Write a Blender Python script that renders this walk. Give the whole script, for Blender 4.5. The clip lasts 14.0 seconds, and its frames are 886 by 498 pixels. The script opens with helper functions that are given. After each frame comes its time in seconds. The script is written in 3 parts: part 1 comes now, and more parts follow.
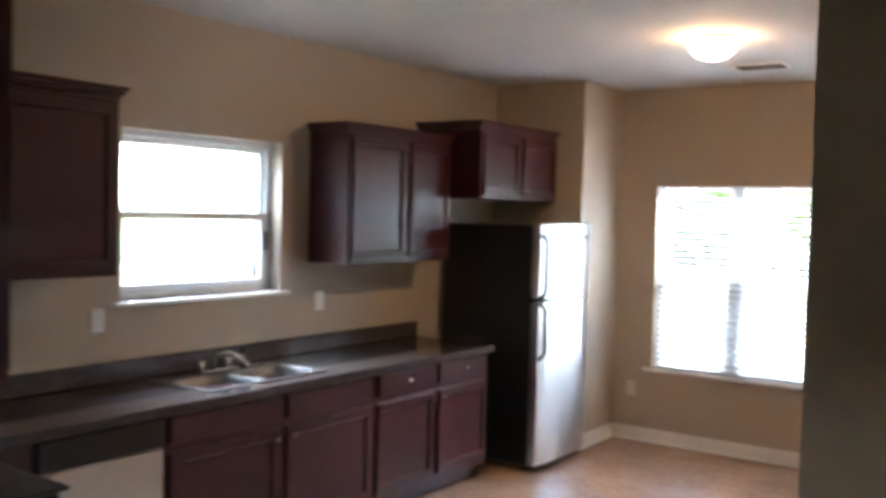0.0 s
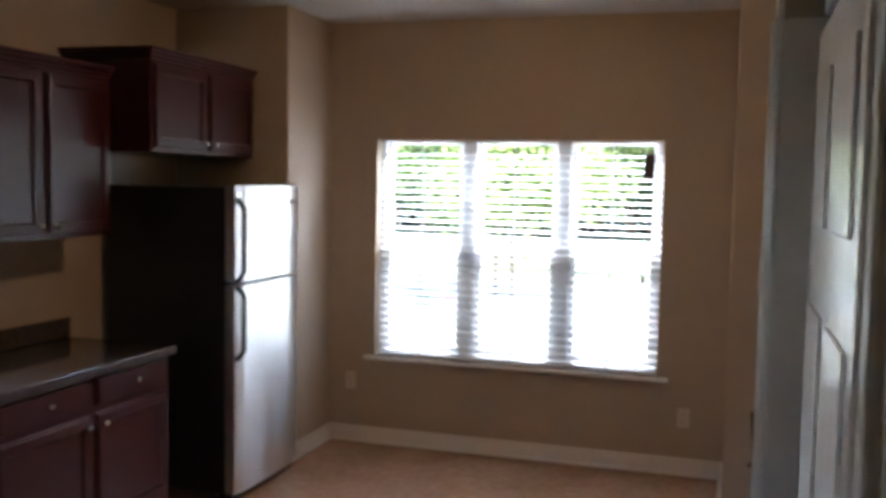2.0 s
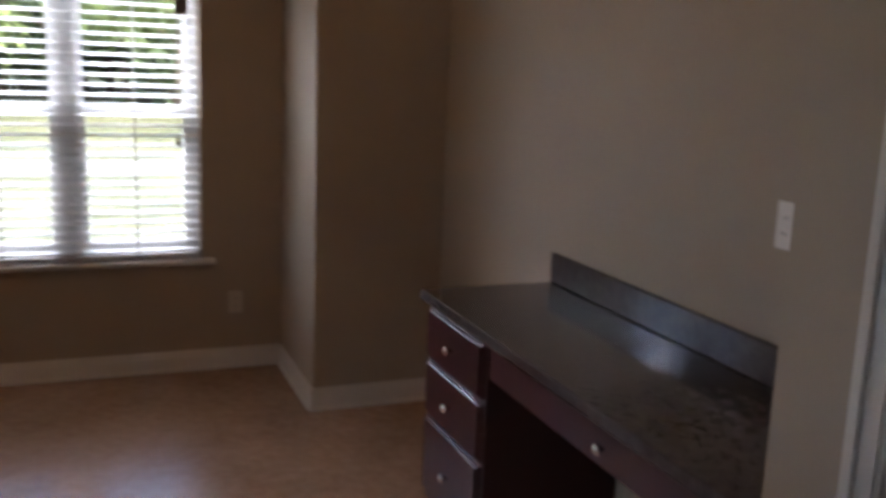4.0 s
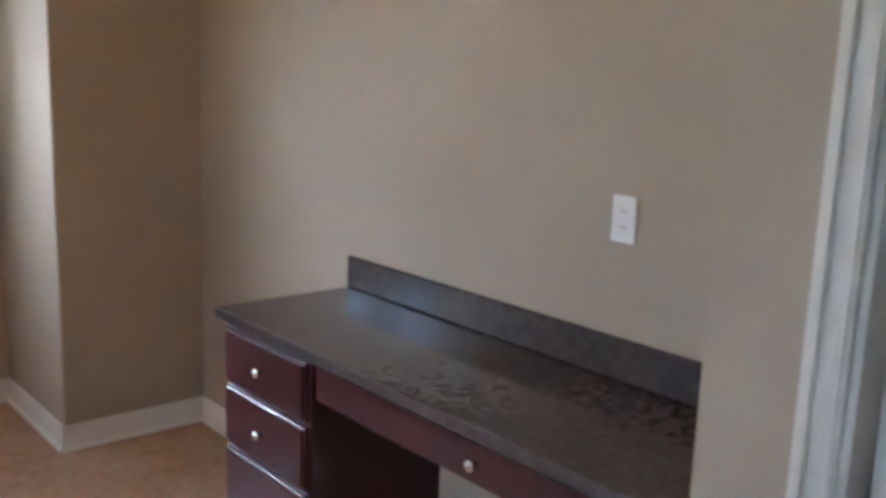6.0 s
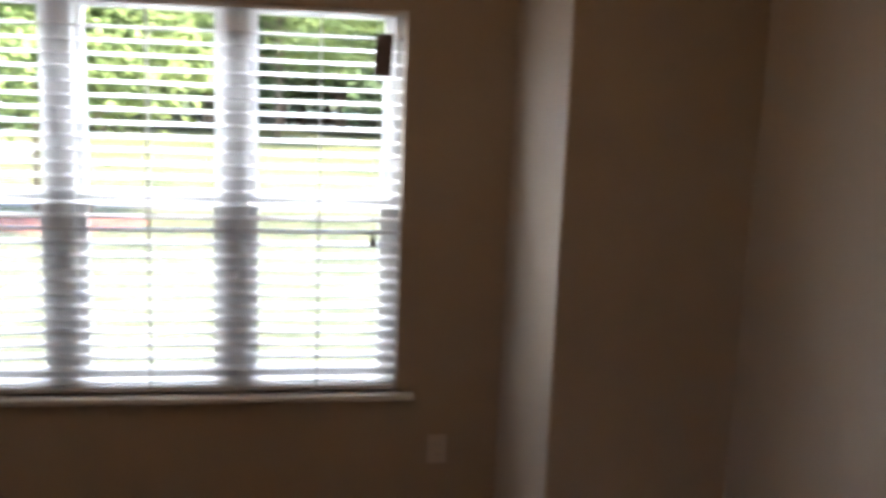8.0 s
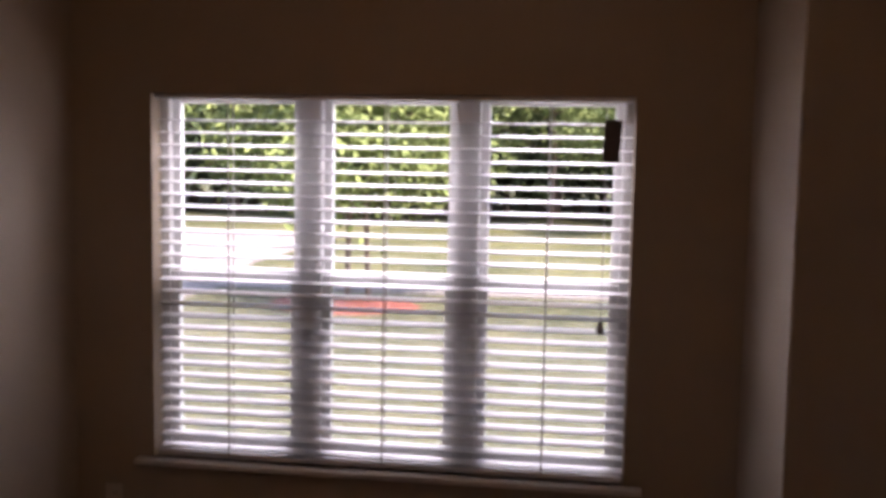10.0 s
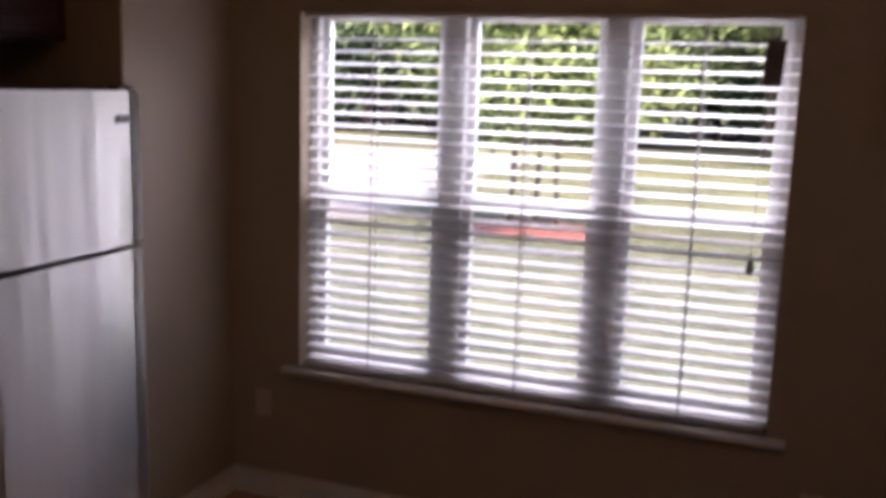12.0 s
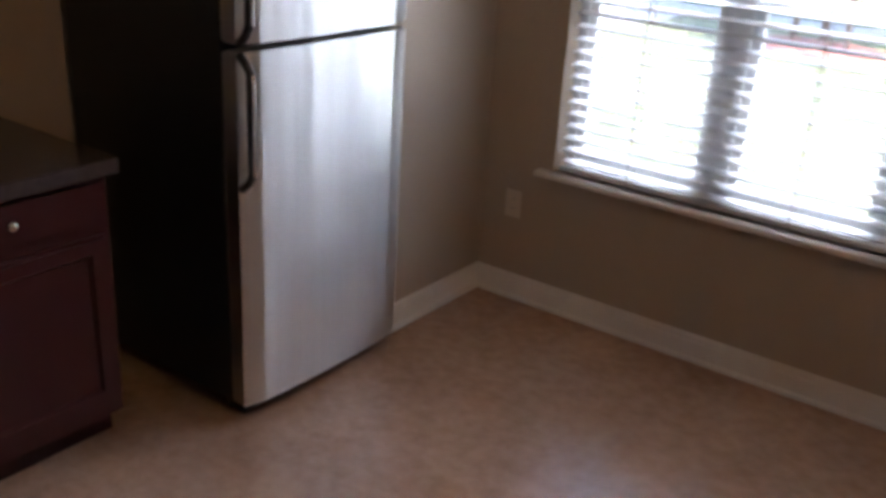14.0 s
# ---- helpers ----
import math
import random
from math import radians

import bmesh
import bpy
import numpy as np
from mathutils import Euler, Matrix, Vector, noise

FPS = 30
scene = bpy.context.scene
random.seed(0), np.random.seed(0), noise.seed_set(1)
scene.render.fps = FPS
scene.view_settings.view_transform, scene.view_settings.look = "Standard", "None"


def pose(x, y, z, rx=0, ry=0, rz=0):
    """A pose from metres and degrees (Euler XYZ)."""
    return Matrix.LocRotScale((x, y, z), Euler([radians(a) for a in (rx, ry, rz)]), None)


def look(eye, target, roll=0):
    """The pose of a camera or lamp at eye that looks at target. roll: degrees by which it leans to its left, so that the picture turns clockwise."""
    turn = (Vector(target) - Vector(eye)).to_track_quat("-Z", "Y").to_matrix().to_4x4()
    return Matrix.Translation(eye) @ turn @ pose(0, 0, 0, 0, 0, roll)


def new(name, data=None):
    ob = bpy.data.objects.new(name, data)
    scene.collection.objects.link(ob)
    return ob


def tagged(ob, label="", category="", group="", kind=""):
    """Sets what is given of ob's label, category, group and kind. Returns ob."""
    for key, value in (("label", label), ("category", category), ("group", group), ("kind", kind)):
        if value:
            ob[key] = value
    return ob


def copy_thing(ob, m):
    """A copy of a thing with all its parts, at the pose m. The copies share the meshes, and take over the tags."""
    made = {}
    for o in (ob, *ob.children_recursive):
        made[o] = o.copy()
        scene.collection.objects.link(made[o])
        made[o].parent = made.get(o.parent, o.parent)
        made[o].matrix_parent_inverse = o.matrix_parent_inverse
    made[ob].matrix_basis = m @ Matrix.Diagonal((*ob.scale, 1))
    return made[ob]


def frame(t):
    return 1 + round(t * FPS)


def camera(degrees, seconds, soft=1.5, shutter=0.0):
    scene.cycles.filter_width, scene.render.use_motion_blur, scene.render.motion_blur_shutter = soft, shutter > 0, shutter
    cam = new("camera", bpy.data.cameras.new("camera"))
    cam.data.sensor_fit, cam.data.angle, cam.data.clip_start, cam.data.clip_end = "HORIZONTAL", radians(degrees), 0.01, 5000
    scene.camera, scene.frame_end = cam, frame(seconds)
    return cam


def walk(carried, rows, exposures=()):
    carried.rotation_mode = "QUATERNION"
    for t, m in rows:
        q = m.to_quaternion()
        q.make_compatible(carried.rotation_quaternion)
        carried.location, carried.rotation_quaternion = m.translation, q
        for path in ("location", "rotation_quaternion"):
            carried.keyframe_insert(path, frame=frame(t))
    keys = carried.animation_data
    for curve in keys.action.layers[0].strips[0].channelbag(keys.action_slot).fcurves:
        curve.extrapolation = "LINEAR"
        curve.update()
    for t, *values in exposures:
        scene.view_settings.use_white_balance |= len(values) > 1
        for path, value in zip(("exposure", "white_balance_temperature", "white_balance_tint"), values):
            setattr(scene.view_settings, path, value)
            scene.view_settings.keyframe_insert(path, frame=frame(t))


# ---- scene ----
cam = camera(50.5, 14.0, soft=3.8, shutter=0.5)
EXPO = [(0.0, 6.08, 5700, 12), (1.0, 5.38, 5650, 14), (2.0, 5.06, 6000, 17), (3.5, 3.93, 6400, 19), (4.2, 4.25, 6500, 23), (6.5, 5.73, 5600, 9), (7.5, 5.13, 5900, 15), (8.0, 4.33, 6450, 18), (9.0, 3.09, 7150, 37), (11.5, 3.24, 6700, 39), (12.5, 3.24, 6550, 37), (13.0, 3.65, 6250, 26), (13.5, 4.48, 6050, 20), (14.0, 4.63, 6000, 21)]
PATH = [
    (0, (3.174, -6.943, 1.768), (2.025, -5.308, 1.688), 1.5),
    (0.5, (2.976, -6.755, 1.765), (2.033, -4.994, 1.667), 1.5),
    (1, (2.904, -6.609, 1.767), (2.092, -4.785, 1.655), 1.1),
    (1.5, (2.805, -6.172, 1.738), (2.083, -4.31, 1.618), 0.8),
    (2, (2.556, -5.752, 1.732), (1.969, -3.848, 1.592), 1.1),
    (2.5, (2.307, -5.391, 1.734), (1.937, -3.434, 1.555), 1.6),
    (3, (1.959, -5.125, 1.724), (1.941, -3.139, 1.486), 1.5),
    (3.5, (1.776, -4.858, 1.606), (2.124, -2.91, 1.318), 2.4),
    (4, (1.563, -4.76, 1.602), (2.289, -2.937, 1.212), 2.2),
    (4.2, (1.495, -4.747, 1.606), (2.347, -2.988, 1.181), 2.1),
    (6.3, (1.343, -4.286, 1.6), (2.633, -2.806, 1.219), 2.2),
    (6.5, (1.42, -4.185, 1.612), (2.651, -2.652, 1.246), 2.2),
    (7, (1.542, -3.89, 1.669), (2.563, -2.204, 1.332), 2.4),
    (7.5, (1.606, -3.639, 1.729), (2.317, -1.802, 1.385), 1.7),
    (8, (1.754, -3.444, 1.767), (2.068, -1.501, 1.416), 2.2),
    (8.5, (1.883, -3.402, 1.79), (1.89, -1.425, 1.489), 2.3),
    (9, (1.922, -3.445, 1.763), (1.778, -1.46, 1.565), 2.0),
    (11.5, (2.051, -3.398, 1.758), (1.527, -1.477, 1.574), 1.2),
    (12, (2.161, -3.291, 1.759), (1.475, -1.445, 1.409), 1.8),
    (12.5, (2.169, -3.256, 1.738), (1.382, -1.5, 1.194), 3.1),
    (13, (2.071, -3.253, 1.695), (1.231, -1.568, 1.019), 3.2),
    (13.5, (2.041, -3.177, 1.697), (1.098, -1.586, 0.936), 3.9),
    (14, (2.027, -3.122, 1.677), (0.957, -1.612, 0.918), 3.5),
]
walk(cam, [(t, look(eye, target, roll)) for t, eye, target, roll in PATH], EXPO)

# ---- world, sun, exposure ----
world = bpy.data.worlds.new("world")
scene.world = world
world.use_nodes = True
wn = world.node_tree
sky = wn.nodes.new("ShaderNodeTexSky")
sky.sky_type = "NISHITA"
sky.sun_disc = False
sky.sun_elevation, sky.sun_rotation = radians(52), radians(140)
wn.links.new(sky.outputs[0], wn.nodes["Background"].inputs[0])
wn.nodes["Background"].inputs[1].default_value = 0.15
sun_data = bpy.data.lights.new("sun", "SUN")
sun_data.energy, sun_data.angle, sun_data.color = 2.7, radians(0.5), (1.0, 0.95, 0.86)
sun = new("sun", sun_data)
sun.matrix_world = look((4.0, -5.0, 8.0), (0.0, 0.0, 0.0))



def sky_lamp(name, at, target, width, height, watts):
    """An added area lamp from above and outside a window, strengthening the open sky's light on it."""
    d = bpy.data.lights.new(name, "AREA")
    d.shape, d.size, d.size_y, d.energy, d.color = "RECTANGLE", width, height, watts, (0.86, 0.95, 1.0)
    ob = new(name, d)
    ob.matrix_world = look(at, target)
    return ob


# extra lamps on top of the world sky, to brighten the room
sky_lamp("sky_boost", (1.24, 1.3, 2.95), (1.24, 0.0, 1.3), 2.6, 1.4, 26)
sky_lamp("sky_boost", (-1.95, -3.55, 3.0), (-0.76, -3.55, 1.7), 1.6, 1.2, 8)

# ---- materials ----
def mat(name, colour, rough=0.6, metal=0.0, vary=0.12, scale=6.0, bump=0.0, bump_scale=200.0, colour2=None, coat=0.0,
        stretch=(1, 1, 1), per_object=0.0, even=False, spec=0.5):
    m = bpy.data.materials.new(name)
    m.use_nodes = True
    nt = m.node_tree
    b = nt.nodes["Principled BSDF"]
    b.inputs["Roughness"].default_value = rough
    b.inputs["Metallic"].default_value = metal
    b.inputs["Specular IOR Level"].default_value = spec
    b.inputs["Coat Weight"].default_value = coat
    b.inputs["Coat Roughness"].default_value = 0.15
    tc = nt.nodes.new("ShaderNodeTexCoord")
    mp = nt.nodes.new("ShaderNodeMapping")
    mp.inputs["Scale"].default_value = stretch
    nt.links.new(tc.outputs["Object"], mp.inputs[0])
    n1 = nt.nodes.new("ShaderNodeTexNoise")
    n1.inputs["Scale"].default_value, n1.inputs["Detail"].default_value = scale, 8
    n1.inputs["Roughness"].default_value = 0.65
    nt.links.new(mp.outputs[0], n1.inputs["Vector"])
    n2 = nt.nodes.new("ShaderNodeTexNoise")
    n2.inputs["Scale"].default_value, n2.inputs["Detail"].default_value = scale * 9, 4
    nt.links.new(mp.outputs[0], n2.inputs["Vector"])
    add = nt.nodes.new("ShaderNodeMath")
    add.operation = "MULTIPLY_ADD"
    add.inputs[1].default_value = 0.4
    nt.links.new(n2.outputs[0], add.inputs[0])
    half = nt.nodes.new("ShaderNodeMath")
    half.operation = "MULTIPLY"
    half.inputs[1].default_value = 0.6
    nt.links.new(n1.outputs[0], half.inputs[0])
    nt.links.new(half.outputs[0], add.inputs[2])
    ramp = nt.nodes.new("ShaderNodeValToRGB")
    c1 = [c * (1 - vary) for c in colour]
    c2 = [min(1, c * (1 + vary)) for c in colour] if colour2 is None else colour2
    ramp.color_ramp.elements[0].color, ramp.color_ramp.elements[1].color = (*c1, 1), (*c2, 1)
    ramp.color_ramp.elements[0].position, ramp.color_ramp.elements[1].position = 0.36, 0.64
    nt.links.new(add.outputs[0], ramp.inputs[0])
    out = ramp.outputs[0]
    if per_object:
        info = nt.nodes.new("ShaderNodeObjectInfo")
        hsv = nt.nodes.new("ShaderNodeHueSaturation")
        rng = nt.nodes.new("ShaderNodeMapRange")
        rng.inputs[3].default_value, rng.inputs[4].default_value = 1 - per_object, 1 + per_object
        nt.links.new(info.outputs["Random"], rng.inputs[0])
        nt.links.new(rng.outputs[0], hsv.inputs["Value"])
        nt.links.new(out, hsv.inputs["Color"])
        out = hsv.outputs[0]
    nt.links.new(out, b.inputs["Base Color"])
    rr = nt.nodes.new("ShaderNodeMapRange")
    rr.inputs[3].default_value, rr.inputs[4].default_value = max(0.03, rough * 0.85), min(1, rough * 1.15)
    nt.links.new(n2.outputs[0], rr.inputs[0])
    if not even:
        nt.links.new(rr.outputs[0], b.inputs["Roughness"])
    if bump:
        n3 = nt.nodes.new("ShaderNodeTexNoise")
        n3.inputs["Scale"].default_value, n3.inputs["Detail"].default_value = bump_scale, 3
        nt.links.new(mp.outputs[0], n3.inputs["Vector"])
        bp = nt.nodes.new("ShaderNodeBump")
        bp.inputs["Strength"].default_value, bp.inputs["Distance"].default_value = bump, 0.002
        nt.links.new(n3.outputs[0], bp.inputs["Height"])
        nt.links.new(bp.outputs[0], b.inputs["Normal"])
    return m


def glass_mat():
    m = bpy.data.materials.new("window_glass")
    m.use_nodes = True
    b = m.node_tree.nodes["Principled BSDF"]
    b.inputs["Base Color"].default_value = (0.96, 0.98, 0.97, 1)
    b.inputs["Roughness"].default_value = 0.0
    b.inputs["Transmission Weight"].default_value = 1.0
    b.inputs["IOR"].default_value = 1.45
    return m


def glow_mat(name, colour, power):
    m = bpy.data.materials.new(name)
    m.use_nodes = True
    b = m.node_tree.nodes["Principled BSDF"]
    b.inputs["Base Color"].default_value = (0.9, 0.86, 0.78, 1)
    b.inputs["Emission Color"].default_value = (*colour, 1)
    b.inputs["Emission Strength"].default_value = power
    return m


WALL = mat("tan_wall_paint", (0.382, 0.308, 0.226), 0.55, vary=0.03, scale=1.2, bump=0.25, bump_scale=160)
CEIL = mat("white_ceiling_paint", (0.50, 0.47, 0.42), 0.85, vary=0.03, scale=2, bump=0.5, bump_scale=90)
TRIM = mat("white_trim_paint", (0.66, 0.62, 0.56), 0.35, vary=0.04, scale=3)
DOORW = mat("white_gloss_door_paint", (0.72, 0.68, 0.62), 0.2, vary=0.03, scale=3)
FLOOR = mat("mottled_vinyl", (0.33, 0.195, 0.122), 0.27, vary=0.10, scale=2.2, colour2=(0.45, 0.295, 0.205), even=True)
WOOD = mat("cherry_stain", (0.040, 0.007, 0.008), 0.32, vary=0.10, scale=4, coat=0.12, stretch=(1, 1, 0.15), per_object=0.10, even=True, spec=0.35)
LAMINATE = mat("dark_speckled_laminate", (0.052, 0.041, 0.039), 0.09, vary=0.15, scale=30, colour2=(0.088, 0.072, 0.070), even=True, spec=0.32)


def brushed(name, colour, rough):
    m = mat(name, colour, rough, 1.0, vary=0.03, scale=40, stretch=(1, 1, 0.02))
    b = m.node_tree.nodes["Principled BSDF"]
    b.inputs["Anisotropic"].default_value = 0.92
    b.inputs["Anisotropic Rotation"].default_value = 0.25
    tn = m.node_tree.nodes.new("ShaderNodeTangent")
    tn.direction_type, tn.axis = "RADIAL", "Z"
    m.node_tree.links.new(tn.outputs[0], b.inputs["Tangent"])
    # slight waviness of the door sheet, running up and down
    co = m.node_tree.nodes.new("ShaderNodeTexCoord")
    mp = m.node_tree.nodes.new("ShaderNodeMapping")
    mp.inputs["Scale"].default_value = (0.5, 6.5, 0.35)
    nz = m.node_tree.nodes.new("ShaderNodeTexNoise")
    nz.inputs["Scale"].default_value = 1.0
    nz.inputs["Detail"].default_value = 1.5
    bp = m.node_tree.nodes.new("ShaderNodeBump")
    bp.inputs["Strength"].default_value = 0.8
    bp.inputs["Distance"].default_value = 0.02
    m.node_tree.links.new(co.outputs["Object"], mp.inputs["Vector"])
    m.node_tree.links.new(mp.outputs[0], nz.inputs["Vector"])
    m.node_tree.links.new(nz.outputs[0], bp.inputs["Height"])
    m.node_tree.links.new(bp.outputs[0], b.inputs["Normal"])
    return m


FRIDGE = brushed("brushed_door_steel", (0.72, 0.705, 0.68), 0.33)
# sink steel with the shade inside the bowls put into its colour
SINKST = mat("shaded_sink_steel", (0.15, 0.15, 0.15), 0.42, 1.0, vary=0.06, scale=30)
IVORY = mat("ivory_plate", (0.56, 0.49, 0.40), 0.4, vary=0.02, scale=8)
STEEL = mat("brushed_stainless", (0.60, 0.59, 0.58), 0.24, 1.0, vary=0.03, scale=40, bump=0.015, bump_scale=300, stretch=(1, 1, 0.01))
CHROME = mat("chrome", (0.75, 0.75, 0.76), 0.10, 1.0, vary=0.03, scale=20)
NICKEL = mat("satin_nickel", (0.68, 0.66, 0.62), 0.25, 1.0, vary=0.04, scale=20)
BLACK = mat("black_textured_steel", (0.010, 0.010, 0.012), 0.38, vary=0.3, scale=30, bump=0.2, bump_scale=350)
BLACKP = mat("black_plastic", (0.012, 0.012, 0.013), 0.3, vary=0.2, scale=20)
VINYL = mat("white_window_vinyl", (0.70, 0.695, 0.68), 0.4, vary=0.03, scale=4)
SLAT = mat("white_faux_wood", (0.68, 0.675, 0.67), 0.45, vary=0.03, scale=5, stretch=(0.1, 1, 1), per_object=0.03)
CORD = mat("blind_cord", (0.42, 0.40, 0.37), 0.8, vary=0.1, scale=30)
TAGM = mat("brown_card", (0.10, 0.07, 0.06), 0.6, vary=0.15, scale=30)
PLATE = mat("white_plastic_plate", (0.78, 0.75, 0.72), 0.35, vary=0.02, scale=8)
LOUVRE = mat("grey_louvre", (0.16, 0.14, 0.12), 0.5, vary=0.1, scale=20)
SLOT = mat("dark_slot", (0.03, 0.03, 0.03), 0.6, vary=0.1, scale=20)
DWHITE = mat("almond_enamel", (0.52, 0.47, 0.40), 0.3, vary=0.04, scale=5)
GLASS = glass_mat()
SCREEN = mat("grey_screen_mesh", (0.50, 0.50, 0.50), 0.8, vary=0.05, scale=6)
SCREEN.node_tree.nodes["Principled BSDF"].inputs["Alpha"].default_value = 0.14
GLOW = glow_mat("lit_frosted_glass", (1.0, 0.58, 0.26), 1.5)
GRASS = mat("lawn_grass", (0.045, 0.058, 0.026), 0.9, vary=0.35, scale=0.35, bump=0.8, bump_scale=30, colour2=(0.10, 0.10, 0.046), spec=0.05)
CONC = mat("pale_concrete", (0.155, 0.146, 0.13), 0.85, vary=0.1, scale=0.8, bump=0.3, bump_scale=40, spec=0.05)
MULCH = mat("red_mulch", (0.14, 0.05, 0.035), 0.95, vary=0.3, scale=5, bump=0.8, bump_scale=40, spec=0.05)
BARK = mat("grey_bark", (0.11, 0.08, 0.06), 0.9, vary=0.3, scale=4, bump=0.7, bump_scale=25, stretch=(1, 1, 0.2), spec=0.05)
LEAF = mat("green_leaves", (0.032, 0.054, 0.028), 0.6, vary=0.3, scale=0.8, colour2=(0.085, 0.12, 0.055), per_object=0.25, spec=0.05)
LEAFY = mat("yellow_green_leaves", (0.075, 0.115, 0.035), 0.6, vary=0.3, scale=1.2, colour2=(0.165, 0.20, 0.07), per_object=0.2, spec=0.05)

# ---- helpers for building ----
ORIGIN = {}


def bx(bm, x0, x1, y0, y1, z0, z1, bevel=0.0, segs=1):
    lo, hi = Vector((min(x0, x1), min(y0, y1), min(z0, z1))), Vector((max(x0, x1), max(y0, y1), max(z0, z1)))
    r = bmesh.ops.create_cube(bm, size=1.0)
    vs = r["verts"]
    for v in vs:
        v.co = Vector([lo[i] + (v.co[i] + 0.5) * (hi[i] - lo[i]) for i in range(3)])
    if bevel:
        es = list({e for v in vs for e in v.link_edges})
        bmesh.ops.bevel(bm, geom=es, offset=bevel, segments=segs, affect="EDGES", profile=0.5)
    return bm


def tube(bm, pts, r, seg=10):
    """A round tube along points."""
    rings = []
    n = len(pts)
    for i, p in enumerate(pts):
        p = Vector(p)
        d = (Vector(pts[min(i + 1, n - 1)]) - Vector(pts[max(i - 1, 0)])).normalized()
        a = d.orthogonal().normalized() if i == 0 else (rings_a - d * rings_a.dot(d)).normalized()
        rings_a = a
        b = d.cross(a)
        rad = r[i] if isinstance(r, (list, tuple)) else r
        rings.append([bm.verts.new(p + (a * math.cos(t) + b * math.sin(t)) * rad) for t in [2 * math.pi * k / seg for k in range(seg)]])
    for q, s in zip(rings, rings[1:]):
        for k in range(seg):
            bm.faces.new((q[k], q[(k + 1) % seg], s[(k + 1) % seg], s[k]))
    bm.faces.new(rings[0][::-1])
    bm.faces.new(rings[-1])
    return bm


def lathe(bm, centre, axis, profile, seg=20):
    """A turned shape: profile rows are (distance along the axis, radius)."""
    c, ax = Vector(centre), Vector(axis).normalized()
    tube(bm, [c + ax * h for h, _ in profile], [max(r, 0.0004) for _, r in profile], seg)
    return bm


def finish(name, bm, material, smooth=False):
    bmesh.ops.recalc_face_normals(bm, faces=bm.faces)
    me = bpy.data.meshes.new(name)
    if smooth:
        for f in bm.faces:
            f.smooth = True
    bm.to_mesh(me)
    bm.free()
    me.materials.append(material)
    return me


def part(name, bm, material, parent, label="", smooth=False):
    o = ORIGIN[parent.name]
    bmesh.ops.translate(bm, verts=bm.verts, vec=-o)
    ob = new(name, finish(name, bm, material, smooth))
    ob.parent = parent
    ORIGIN[ob.name] = o
    return tagged(ob, label)


def thing(name, at, label, category, group="", kind=""):
    ob = new(name)
    ob.empty_display_size = 0.1
    ob.location = at
    ORIGIN[ob.name] = Vector(at)
    return tagged(ob, label, category, group, kind)


def solid(name, bm, material, label, category, kind="", group="", smooth=False):
    ob = new(name, finish(name, bm, material, smooth))
    ORIGIN[ob.name] = Vector((0, 0, 0))
    return tagged(ob, label, category, group, kind)


def boxes(rows, bevel=0.0):
    bm = bmesh.new()
    for r in rows:
        bx(bm, *r, bevel)
    return bm


def structure(name, rows, material, label, category, bevel=0.0):
    return solid(name, boxes(rows, bevel), material, label, category, "structure")


def panel_door(bm, w, h, t=0.02, rail=0.055, raised=False):
    """A framed cabinet front in the u, v plane (x across, z up), its face towards -y."""
    r = bmesh.ops.create_cube(bm, size=1.0)
    for v in r["verts"]:
        v.co = Vector(((v.co.x) * w, (v.co.y - 0.5) * t, (v.co.z) * h))
    bm.normal_update()
    es = [e for e in bm.edges if all(abs(v.co.y + t) < 1e-6 for v in e.verts)]
    bmesh.ops.bevel(bm, geom=es, offset=0.010, segments=3, affect="EDGES")
    bm.normal_update()
    face = max((f for f in bm.faces if f.normal.y < -0.99), key=lambda f: f.calc_area())
    if rail and min(w, h) > 2.6 * rail:
        bmesh.ops.inset_region(bm, faces=[face], thickness=rail, depth=0)
        bmesh.ops.inset_region(bm, faces=[face], thickness=0.010, depth=-0.012)
        if raised:
            bmesh.ops.inset_region(bm, faces=[face], thickness=0.012, depth=0)
            bmesh.ops.inset_region(bm, faces=[face], thickness=0.020, depth=0.007)
    return bm


def place(bm, m):
    bmesh.ops.transform(bm, matrix=m, verts=bm.verts)
    return bm


def knob_bm(at, out):
    bm = bmesh.new()
    return lathe(bm, at, out, [(0, 0.006), (0.008, 0.005), (0.012, 0.009), (0.018, 0.0155), (0.024, 0.014), (0.028, 0.008), (0.029, 0.001)], 14)


def front(parent, name, across, up, face, facing, knob=None, rail=0.055):
    """A door or drawer front on a cabinet. across: (y0, y1) or, facing +y, (x0, x1); face: the plane of the carcass."""
    w, h = abs(across[1] - across[0]), up[1] - up[0]
    c, z = (across[0] + across[1]) / 2, (up[0] + up[1]) / 2
    bm = panel_door(bmesh.new(), w, h, rail=rail)
    turn = {"+x": 90, "-x": -90, "+y": 180, "-y": 0}[facing]
    loc = (face, c, z) if facing[1] == "x" else (c, face, z)
    place(bm, pose(*loc, 0, 0, turn))
    ob = part(name, bm, WOOD, parent)
    if knob:
        out = {"+x": (1, 0, 0), "-x": (-1, 0, 0), "+y": (0, 1, 0), "-y": (0, -1, 0)}[facing]
        p = Vector((face, knob[0], knob[1])) if facing[1] == "x" else Vector((knob[0], face, knob[1]))
        part("knob", knob_bm(p + Vector(out) * 0.02, out), NICKEL, ob, "satin nickel round knob", True)
    return ob


